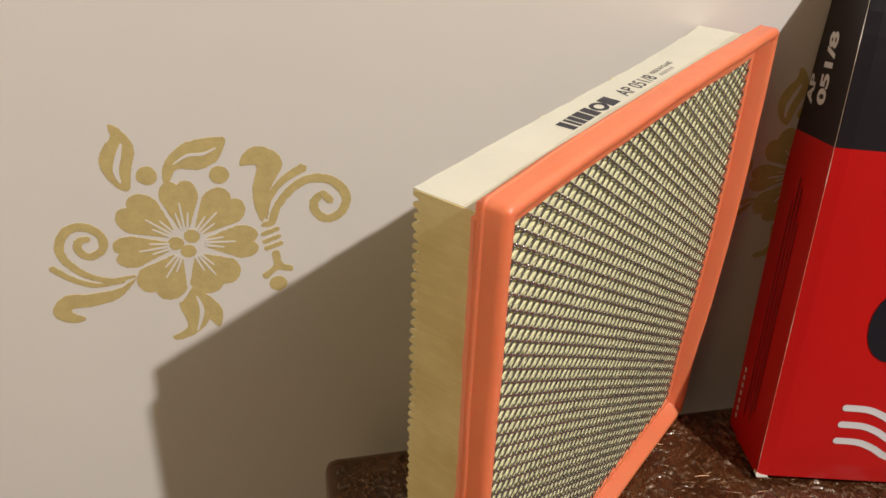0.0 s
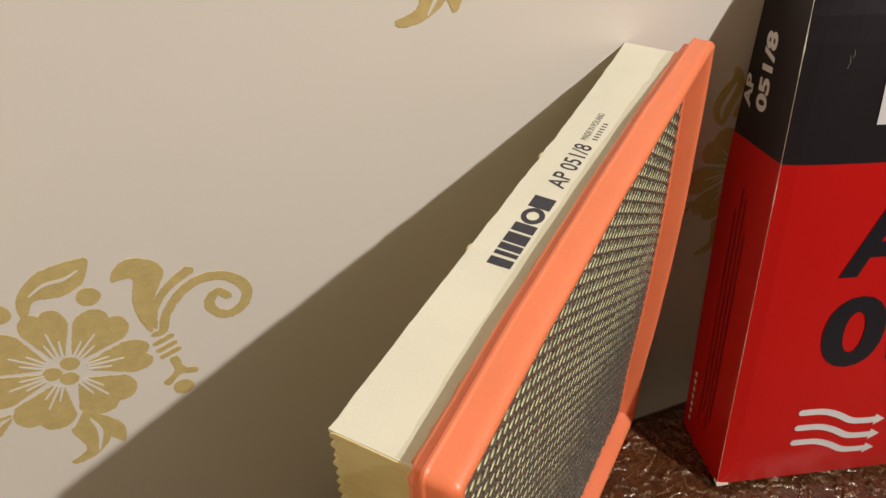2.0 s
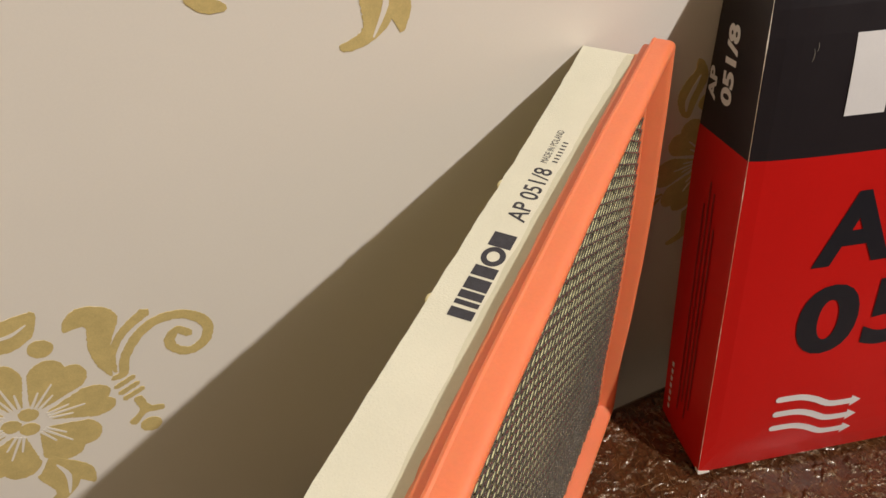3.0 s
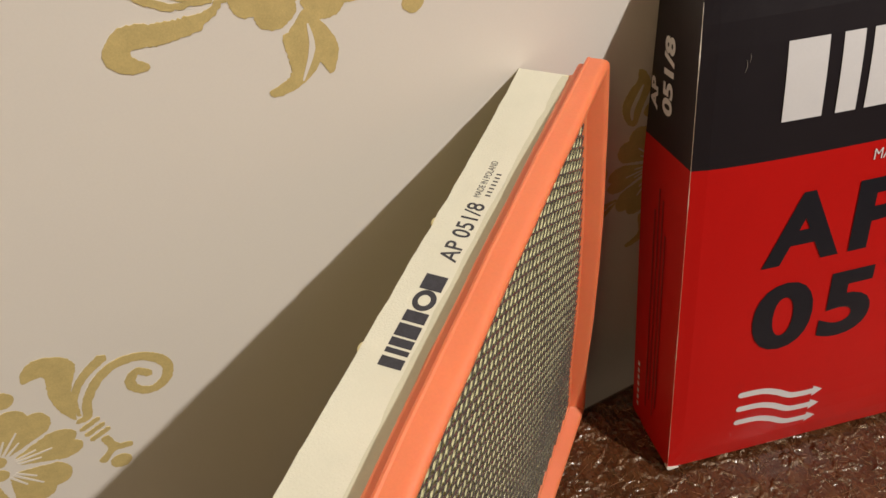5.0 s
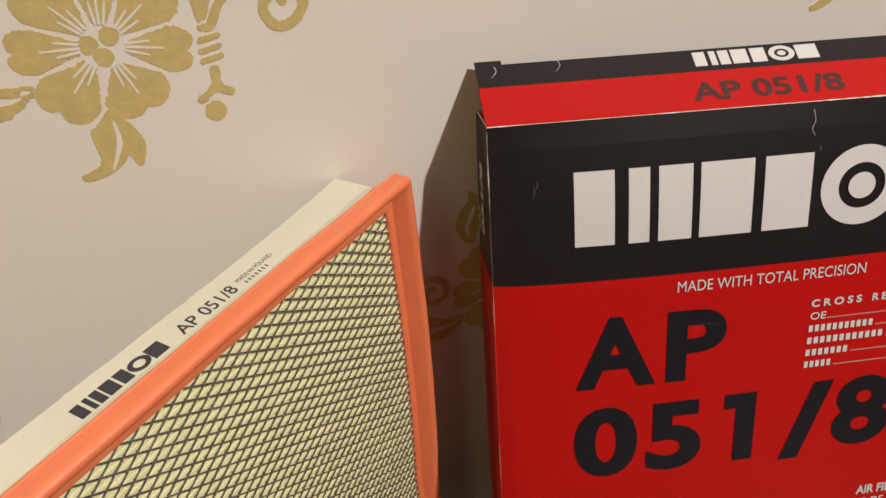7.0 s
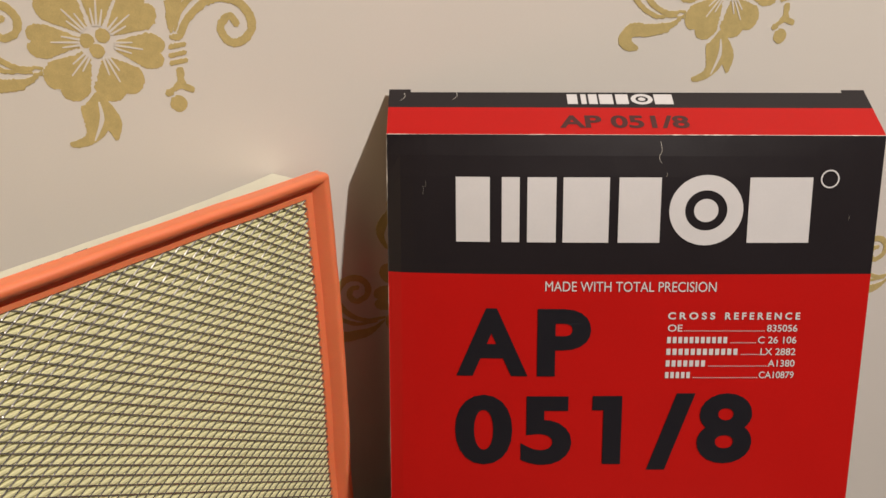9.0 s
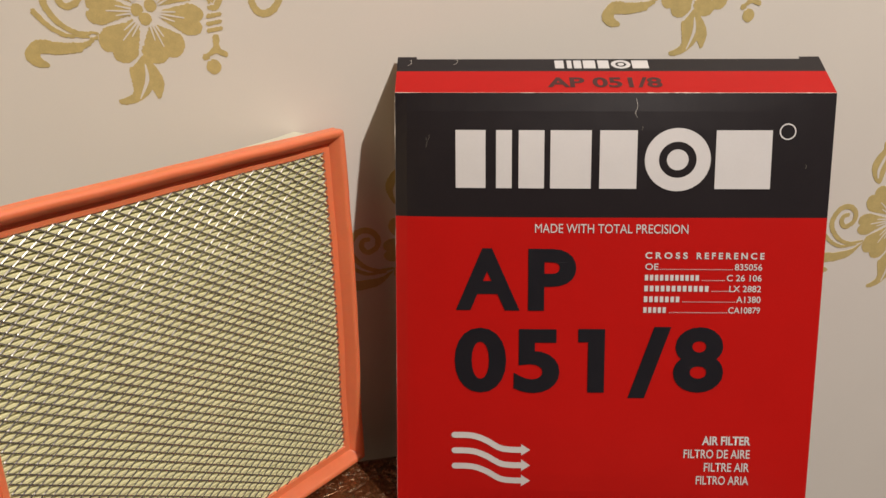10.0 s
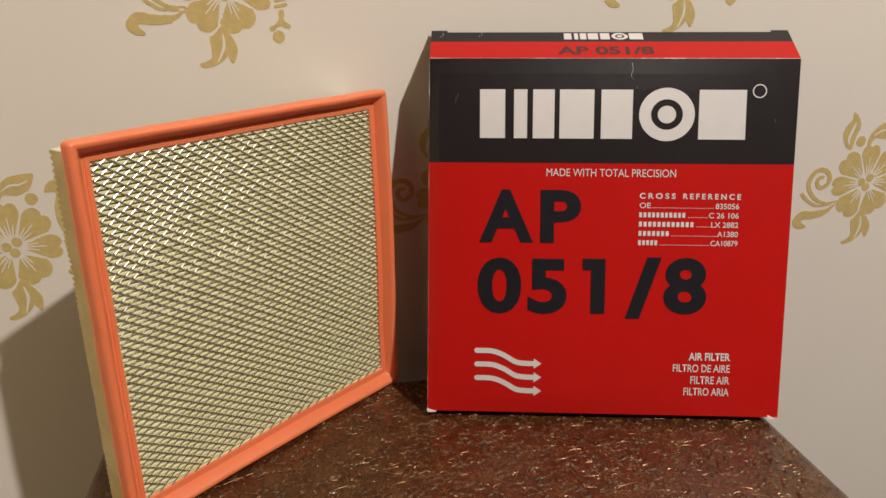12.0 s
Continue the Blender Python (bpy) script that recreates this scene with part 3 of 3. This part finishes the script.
    for i, (line, x0) in enumerate((("AIR FILTER", 0.2187), ("FILTRO DE AIRE", 0.2061), ("FILTRE AIR", 0.2208), ("FILTRO ARIA", 0.2155))):
        y = 0.0449 - 0.01000 * i
        written("print_text", line, x0, 0.2525, y, y + 0.0066, front, WHITE, fp, 0.03 if i == 0 else 0.012)
    for i in range(3):
        y = 0.0507 - 0.01185 * i
        bm = bmesh.new()
        slab(bm, stroke([(0.0424, y), (0.0554, y - 0.0004), (0.0652, y - 0.0038), (0.0750, y - 0.0094), (0.0830, y - 0.0107), (0.0915, y - 0.0108)], [0.0044, 0.0044], 6), 0.0, 0.00012, 0, front)
        slab(bm, disc(0.0424, y, 0.0022, 14), 0.0, 0.00013, 0, front)
        slab(bm, [Vector((0.0905, y - 0.0152)), Vector((0.0970, y - 0.0108)), Vector((0.0905, y - 0.0064))], 0.0, 0.00014, 0, front)
        part("wave_arrow", bm, WHITE, fp)

    # lid and side prints
    blocks("mark_block", 0.1104, 0.1755, 0.0268, 0.0357, lid, WHITE, lid_part)
    written("print_text", "AP 051/8", 0.1036, 0.1810, 0.0055, 0.0166, lambda x, y, z: lid(x, y, 0.0002), LIDINK, lid_part, 0.03)

    def side(x, y, z):
        return Vector((0.0115 * x - 0.0004 - z, y, x))
    sp = bpy.data.objects["side_panel"]
    written("print_text", "AP", 0.2272, 0.2444, 0.0378, 0.0454, side, WHITE, sp, 0.04)
    written("print_text", "051/8", 0.2285, 0.2690, 0.0222, 0.0325, side, WHITE, sp, 0.04)
    bm = bmesh.new()
    for c in range(7):
        slab(bm, oblong(0.0115 + 0.0058 * c, 0.0150 + 0.0058 * c, 0.0440, 0.0464), 0.0, 0.0001, 0, side)
    part("print_bar", bm, WHITE, sp)
    for y, x0, x1 in ((0.0335, 0.02, 0.17), (0.0290, 0.03, 0.185), (0.0245, 0.02, 0.18), (0.0205, 0.03, 0.16)):
        bm = bmesh.new()
        slab(bm, oblong(x0, x1, y, y + 0.0014), 0.0, 0.0001, 0, side)
        part("print_bar", bm, DARKRED, sp)
    return tagged(base, "red and charcoal cardboard carton with scuffed edges against the wall", "box")


carton()


# ---- the air filter ----
def air_filter():
    yaw, lean = radians(39.9), radians(1.7)
    fn = Vector((math.sin(yaw), -math.cos(yaw), 0))
    e = Vector((-math.cos(yaw), -math.sin(yaw), 0))
    up = Vector((0, 0, 1)) * math.cos(lean) - fn * math.sin(lean)
    back = e.cross(up)
    base = new("air_filter")
    o = Vector((-0.0161, -0.0217, 0.2592))
    base.matrix_basis = Matrix(((e.x, up.x, back.x, o.x), (e.y, up.y, back.y, o.y), (e.z, up.z, back.z, o.z), (0, 0, 0, 1)))
    W, H = 0.2712, 0.2675

    def rack(x, y, z):
        """The soft frame stands slightly out of square: x from the far to the near end, y down from the top, z back."""
        near = x / W
        top, low = 0.0018 + 0.0022 * near, -H + 0.0030 * near
        twist = (0.0060 + 0.0025 * y / H) * near ** 2 * min(1, max(0, (0.036 - z) / 0.020))
        bow = (0.0010 + 0.0027 * math.sin(math.pi * min(max(y / H / 0.8, 0), 1))) * max(0, 1 - 1.6 * near) * min(1, max(0, (0.036 - z) / 0.020))
        return Vector((x * (1 - 0.0075 * y / H) + 0.0087 * y / H - 0.0010 * (1 - near), top + (low - top) * y / H, z * (1 - 0.09 * near * min(max((z - 0.02) / 0.015, 0), 1)) - twist - bow))

    # soft frame: one moulded profile swept round the rim (inset from the rim, depth)
    prof = ((0.0080, 0.0150), (0.0046, 0.0149), (0.0036, 0.0144), (0.0032, 0.0136), (0.0032, 0.0116), (0.0026, 0.0111), (0.0010, 0.0110), (0.0003, 0.0106), (0.0000, 0.0098), (0.0004, 0.0090), (0.0004, 0.0047),
            *((0.0004 + 0.0026 * (1 - math.cos(radians(a))), 0.0034 * (1 - math.sin(radians(a)))) for a in range(0, 91, 15)),
            (0.0044, 0.0002), (0.0054, 0.0008), (0.0062, 0.0018), (0.0093, 0.0072), (0.0098, 0.0084), (0.0117, 0.0087), (0.0121, 0.0079), (0.0150, 0.0080), (0.0157, 0.0092), (0.0158, 0.0150))

    def rim(inset):
        r = max(0.0034 - inset, 0.0010)
        pts = []
        for cx, cy, a0 in ((inset + r, inset + r, 180), (W - inset - r, inset + r, 270), (W - inset - r, H - inset - r, 0), (inset + r, H - inset - r, 90)):
            for k in range(5):
                a = radians(a0 + 90 * k / 4)
                pts.append((cx + r * math.cos(a), cy + r * math.sin(a)))
        full = []
        for i, (a, b) in enumerate(zip(pts, pts[1:] + pts[:1])):
            k = 14 if i % 5 == 4 else 1
            full += [(a[0] + (b[0] - a[0]) * j / k, a[1] + (b[1] - a[1]) * j / k) for j in range(k)]
        return full

    bm = bmesh.new()
    loops = []
    for inset, z in prof:
        ring = []
        for x, y in rim(inset):
            w = 0.0005 * noise.noise((x * 25, y * 25, z * 60))
            ring.append(bm.verts.new(rack(x, y, z) + Vector((w, w, w * 0.6))))
        loops.append(ring)
    n = len(loops[0])
    for a, b in zip(loops, loops[1:] + loops[:1]):
        for i in range(n):
            j = (i + 1) % n
            bm.faces.new((a[i], a[j], b[j], b[i]))
    bmesh.ops.recalc_face_normals(bm, faces=bm.faces)
    fr = part("frame", bm, ORANGE, base, "soft orange rubber frame", True)
    fr.data.set_sharp_from_angle(angle=radians(24))

    # pleated paper, folded down the height
    x0, x1, ytop, ybot = 0.0132, W - 0.0065, 0.0030, H - 0.006

    front_z, back_z = 0.0092, 0.0386

    def bandtop(x, z):
        """The top band leaves the frame just under its edge and dips towards the back of the near end."""
        q = min(max((z - 0.0150) / (back_z - 0.0150), 0), 1)
        dip = min(max((x - 0.006) / 0.095, 0), 1)
        return 0.0022 * x / W + 0.0036 + 0.0035 * dip * (2 - dip) - 0.0003 * q
    folds, teeth = 78, 64
    bm = bmesh.new()
    cuts = 10
    rows = []
    step = (ybot - ytop - 0.0100) / folds
    for i in range(folds):
        for share, z0 in ((0.0, back_z), (0.17, front_z + 0.0008), (0.30, front_z), (0.70, front_z), (0.83, front_z + 0.0008), (1.0, back_z)):
            if share == 0.0 and i:
                continue
            y = ytop + 0.0090 + step * (i + share)
            row = []
            for k in range(cuts + 1):
                x = x0 + 0.0012 + (x1 - x0 - 0.0024) * k / cuts
                z = z0 + 0.0005 * noise.noise((x * 60, y * 300, 1))
                row.append(bm.verts.new(rack(x, y + 0.0006 * noise.noise((x * 40, round(y * 300), 5)), z)))
            rows.append(row)
    for a, b in zip(rows, rows[1:]):
        for k in range(cuts):
            bm.faces.new((a[k], a[k + 1], b[k + 1], b[k]))
    part("pleated_paper", bm, PAPER, base, "yellowish pleated filter paper")

    # glue films over the two ends of the pleats, toothed where the folds end
    for xa, xb in ((x1 - 0.0012, x1), (x0, x0 + 0.0012)):
        low = bandtop(xa, back_z) + 0.0001
        line = [Vector((bandtop(xa, 0.014) + 0.0001, 0.0140)), ]
        rng = random.Random(3)
        for i in range(teeth):
            y, step_y = low + (ybot - low) * i / teeth, (ybot - low) / teeth
            deep = (0.0030 if i < teeth * 0.40 else 0.0009) * rng.uniform(0.7, 1.1)
            tip = back_z + rng.uniform(-0.0006, 0.0004)
            for share, z in ((0.08, tip - deep), (0.22, tip - 0.0004), (0.42, tip), (0.62, tip - 0.0004), (0.76, tip - deep), (0.92, tip - deep - 0.0003)):
                line.append(Vector((y + step_y * share, z)))
        line.append(Vector((ybot, 0.0140)))
        bm = bmesh.new()
        slab(bm, line, xa, xb, 0, lambda a, c, q: rack(q, a, c))
        bmesh.ops.recalc_face_normals(bm, faces=bm.faces)
        part("end_film", bm, GLUE, base, "yellowed glue film over the pleat ends")

    # fleece bands along the top and the bottom fold
    def sheet(lines, ends, high, thick, across=6, along=60):
        """A soft strip between two depths, high(x, z) giving its upper side."""
        bm = bmesh.new()
        top, low = [], []
        for i in range(along + 1):
            x = ends[0] + (ends[1] - ends[0]) * i / along
            za, zb = lines(x)
            zs = [za + (zb - za) * k / across for k in range(across + 1)]
            top.append([bm.verts.new(rack(x, high(x, z), z)) for z in zs])
            low.append([bm.verts.new(rack(x, high(x, z) + thick, z)) for z in zs])
        for i in range(along):
            for k in range(across):
                bm.faces.new((top[i][k], top[i + 1][k], top[i + 1][k + 1], top[i][k + 1]))
                bm.faces.new((low[i][k], low[i][k + 1], low[i + 1][k + 1], low[i + 1][k]))
            for k in (0, across):
                bm.faces.new((top[i][k], top[i + 1][k], low[i + 1][k], low[i][k]))
        for i in (0, along):
            for k in range(across):
                bm.faces.new((top[i][k], top[i][k + 1], low[i][k + 1], low[i][k]))
        bmesh.ops.recalc_face_normals(bm, faces=bm.faces)
        return bm

    def wavy(x, z):
        return bandtop(x, z) + 0.00022 * noise.noise((x * 55, z * 90, 1.0))

    def ragged(x):
        return 0.0118, back_z + 0.0003 + 0.0005 * noise.noise((x * 110, 4.0, 2))

    part("top_band", sheet(ragged, (x0 + 0.0002, x1 - 0.0005), wavy, 0.0012), FLEECE, base, "cream fleece band")
    part("bottom_band", sheet(ragged, (x0 - 0.0002, x1 + 0.0002), lambda x, z: ybot, 0.0012), FLEECE, base, "cream fleece band")
    # glue squeezed out along the frame's back edge, and the stain beside it
    def fringe(x):
        q = (x - x0) / (x1 - x0)
        return 0.0158 + 0.0010 * q + 0.0006 * noise.noise((x * 70, 3.0, 0)) + 0.0004 * noise.noise((x * 300, 9.0, 0))

    def soaked(x):
        return 0.0152, fringe(x) + 0.0030 + 0.0016 * math.sin(math.pi * x / W) + 0.0008 * noise.noise((x * 60, 17.0, 0))

    part("glue_stain", sheet(soaked, (x0 + 0.0012, x1 - 0.0010), lambda x, z: wavy(x, z) - 0.00005, 0.0003), STAIN, base)
    bm = bmesh.new()
    rings, k = [], 90
    for i in range(k + 1):
        x = x0 + (x1 - x0 - 0.0015) * i / k
        reach = fringe(x)
        band = wavy(x, reach)
        crest = 0.0036 + 0.004 * x
        rings.append([bm.verts.new(rack(x, y, z)) for y, z in ((crest, 0.0138), (crest + 0.0001, 0.0146), (crest + 0.6 * (band - crest), 0.0146 + 0.5 * (reach - 0.0146)), (band - 0.0002, reach), (band + 0.0008, reach), (band + 0.0008, 0.0138))])
    for p, q in zip(rings, rings[1:]):
        for i in range(6):
            bm.faces.new((p[i], p[(i + 1) % 6], q[(i + 1) % 6], q[i]))
    bm.faces.new(rings[0])
    bm.faces.new(rings[-1])
    bmesh.ops.recalc_face_normals(bm, faces=bm.faces)
    part("glue_seam", bm, ORANGE, base, smooth=True)
    # the same glue along the near upright side
    bm = bmesh.new()
    one, two = [], []
    for i in range(61):
        y = 0.010 + (H - 0.020) * i / 60
        one.append(Vector((y, 0.0140)))
        two.append(Vector((y, 0.0160 + 0.0007 * noise.noise((y * 70, 5.0, 0)) + 0.0004 * noise.noise((y * 260, 2.0, 0)))))
    slab(bm, one + two[::-1], x1 - 0.0005, x1 + 0.0030, 0, lambda a, c, q: rack(q - (c - 0.0140) * 0.4, a, c))
    bmesh.ops.recalc_face_normals(bm, faces=bm.faces)
    part("glue_seam", bm, ORANGE, base)
    # two glue blobs on the back edge
    for x in (0.118, 0.181):
        bm = bmesh.new()
        bmesh.ops.create_icosphere(bm, subdivisions=2, radius=0.0015)
        for v in bm.verts:
            v.co = rack(x, bandtop(x, back_z) + 0.0010, back_z + 0.0006) + Vector((v.co.x * 1.5, v.co.y * 0.6, v.co.z * 0.7)) * (1 + 0.3 * noise.noise(v.co * 600))
        part("glue_blob", bm, GLUE, base, smooth=True)

    # expanded steel mesh
    bx, by = 0.0100, 0.0064
    gx0, gx1, gy0, gy1 = 0.0150, W - 0.0150, 0.0150, H - 0.0150
    verts, faces = [], []
    nx, ny = int((gx1 - gx0) / (bx / 2)), int((gy1 - gy0) / (by / 2))
    gz = 0.0085
    rng = random.Random(12)
    for i in range(nx):
        for j in range(ny):
            if (i + j) % 2:
                continue
            for dj in (1, -1):
                if not 0 <= j + dj <= ny:
                    continue
                a = Vector((gx0 + i * bx / 2, gy0 + j * by / 2, 0))
                c = Vector((gx0 + (i + 1) * bx / 2, gy0 + (j + dj) * by / 2, 0))
                d = (c - a).normalized()
                side = Vector((-d.y, d.x, 0))
                lift, twist = 0.50 + rng.uniform(-0.04, 0.04), rng.uniform(0.03, 0.10)
                wide, thick = rng.uniform(0.00033, 0.00041), 0.00017
                a, c = a - d * 0.0004, c + d * 0.0004
                base_i = len(verts)
                for share, turn in ((0.0, -1.25), (0.20, -twist * 0.5), (0.80, twist * 0.5), (1.0, 1.25)):
                    p, bent = a.lerp(c, share), lift + turn
                    s1 = side * math.cos(bent) * wide - Vector((0, 0, 1)) * math.sin(bent) * wide * (1 if side.y > 0 else -1)
                    s2 = s1.cross(d).normalized() * thick
                    for q in (s1 + s2, s1 - s2, -s1 - s2, -s1 + s2):
                        verts.append(rack(p.x + q.x, p.y + q.y, gz + q.z)[:])
                for k in range(12):
                    m = k - 3 if k % 4 == 3 else k + 1
                    faces.append((base_i + k, base_i + m, base_i + 4 + m, base_i + 4 + k))
    me = bpy.data.meshes.new("steel_mesh")
    me.from_pydata(verts, [], faces)
    me.materials.append(STEEL)
    g = new("steel_mesh", me)
    g.parent = base
    g["label"] = "galvanised expanded steel mesh"

    # stamped writing on the top band
    def onband(x, y, z):
        return rack(x, wavy(x, y + 0.0018) - 0.00008, y + 0.0018)

    def reading(x, y, z):
        return onband(-x, y, z)
    tb = bpy.data.objects["top_band"]
    k = 0.042 / 209
    for a, c in ((0, 20), (27, 37.5), (42, 59), (63, 90), (95.5, 120), (171, 207)):
        bm = bmesh.new()
        slab(bm, oblong(-0.186 + a * k, -0.186 + c * k, 0.0203, 0.0286), 0.0, 0.0001, 0, reading)
        part("mark_block", bm, INK, tb)
    bm = bmesh.new()
    n = 24
    cx, cy = -0.186 + 146.5 * k, 0.02445
    rr = [[bm.verts.new(reading(cx + r * 1.15 * math.cos(2 * math.pi * i / n), cy + r * math.sin(2 * math.pi * i / n), 0)) for i in range(n)] for r in (0.0042, 0.0022)]
    for i in range(n):
        bm.faces.new((rr[0][i], rr[0][(i + 1) % n], rr[1][(i + 1) % n], rr[1][i]))
    part("ring_mark", bm, INK, tb)
    written("print_text", "AP 051/8", -0.1368, -0.1045, 0.0207, 0.0278, reading, INK, tb, 0.012)
    written("print_text", "MADE IN POLAND", -0.1010, -0.0785, 0.0246, 0.0274, reading, INK, tb, 0.0)
    for i in range(7):
        bm = bmesh.new()
        slab(bm, oblong(-0.0995 + 0.0022 * i, -0.0987 + 0.0022 * i, 0.0209, 0.0230), 0.0, 0.0001, 0, reading)
        part("print_bar", bm, INK, tb)
    return tagged(base, "flat pleated air filter in a soft orange rubber frame", "air filter")


air_filter()
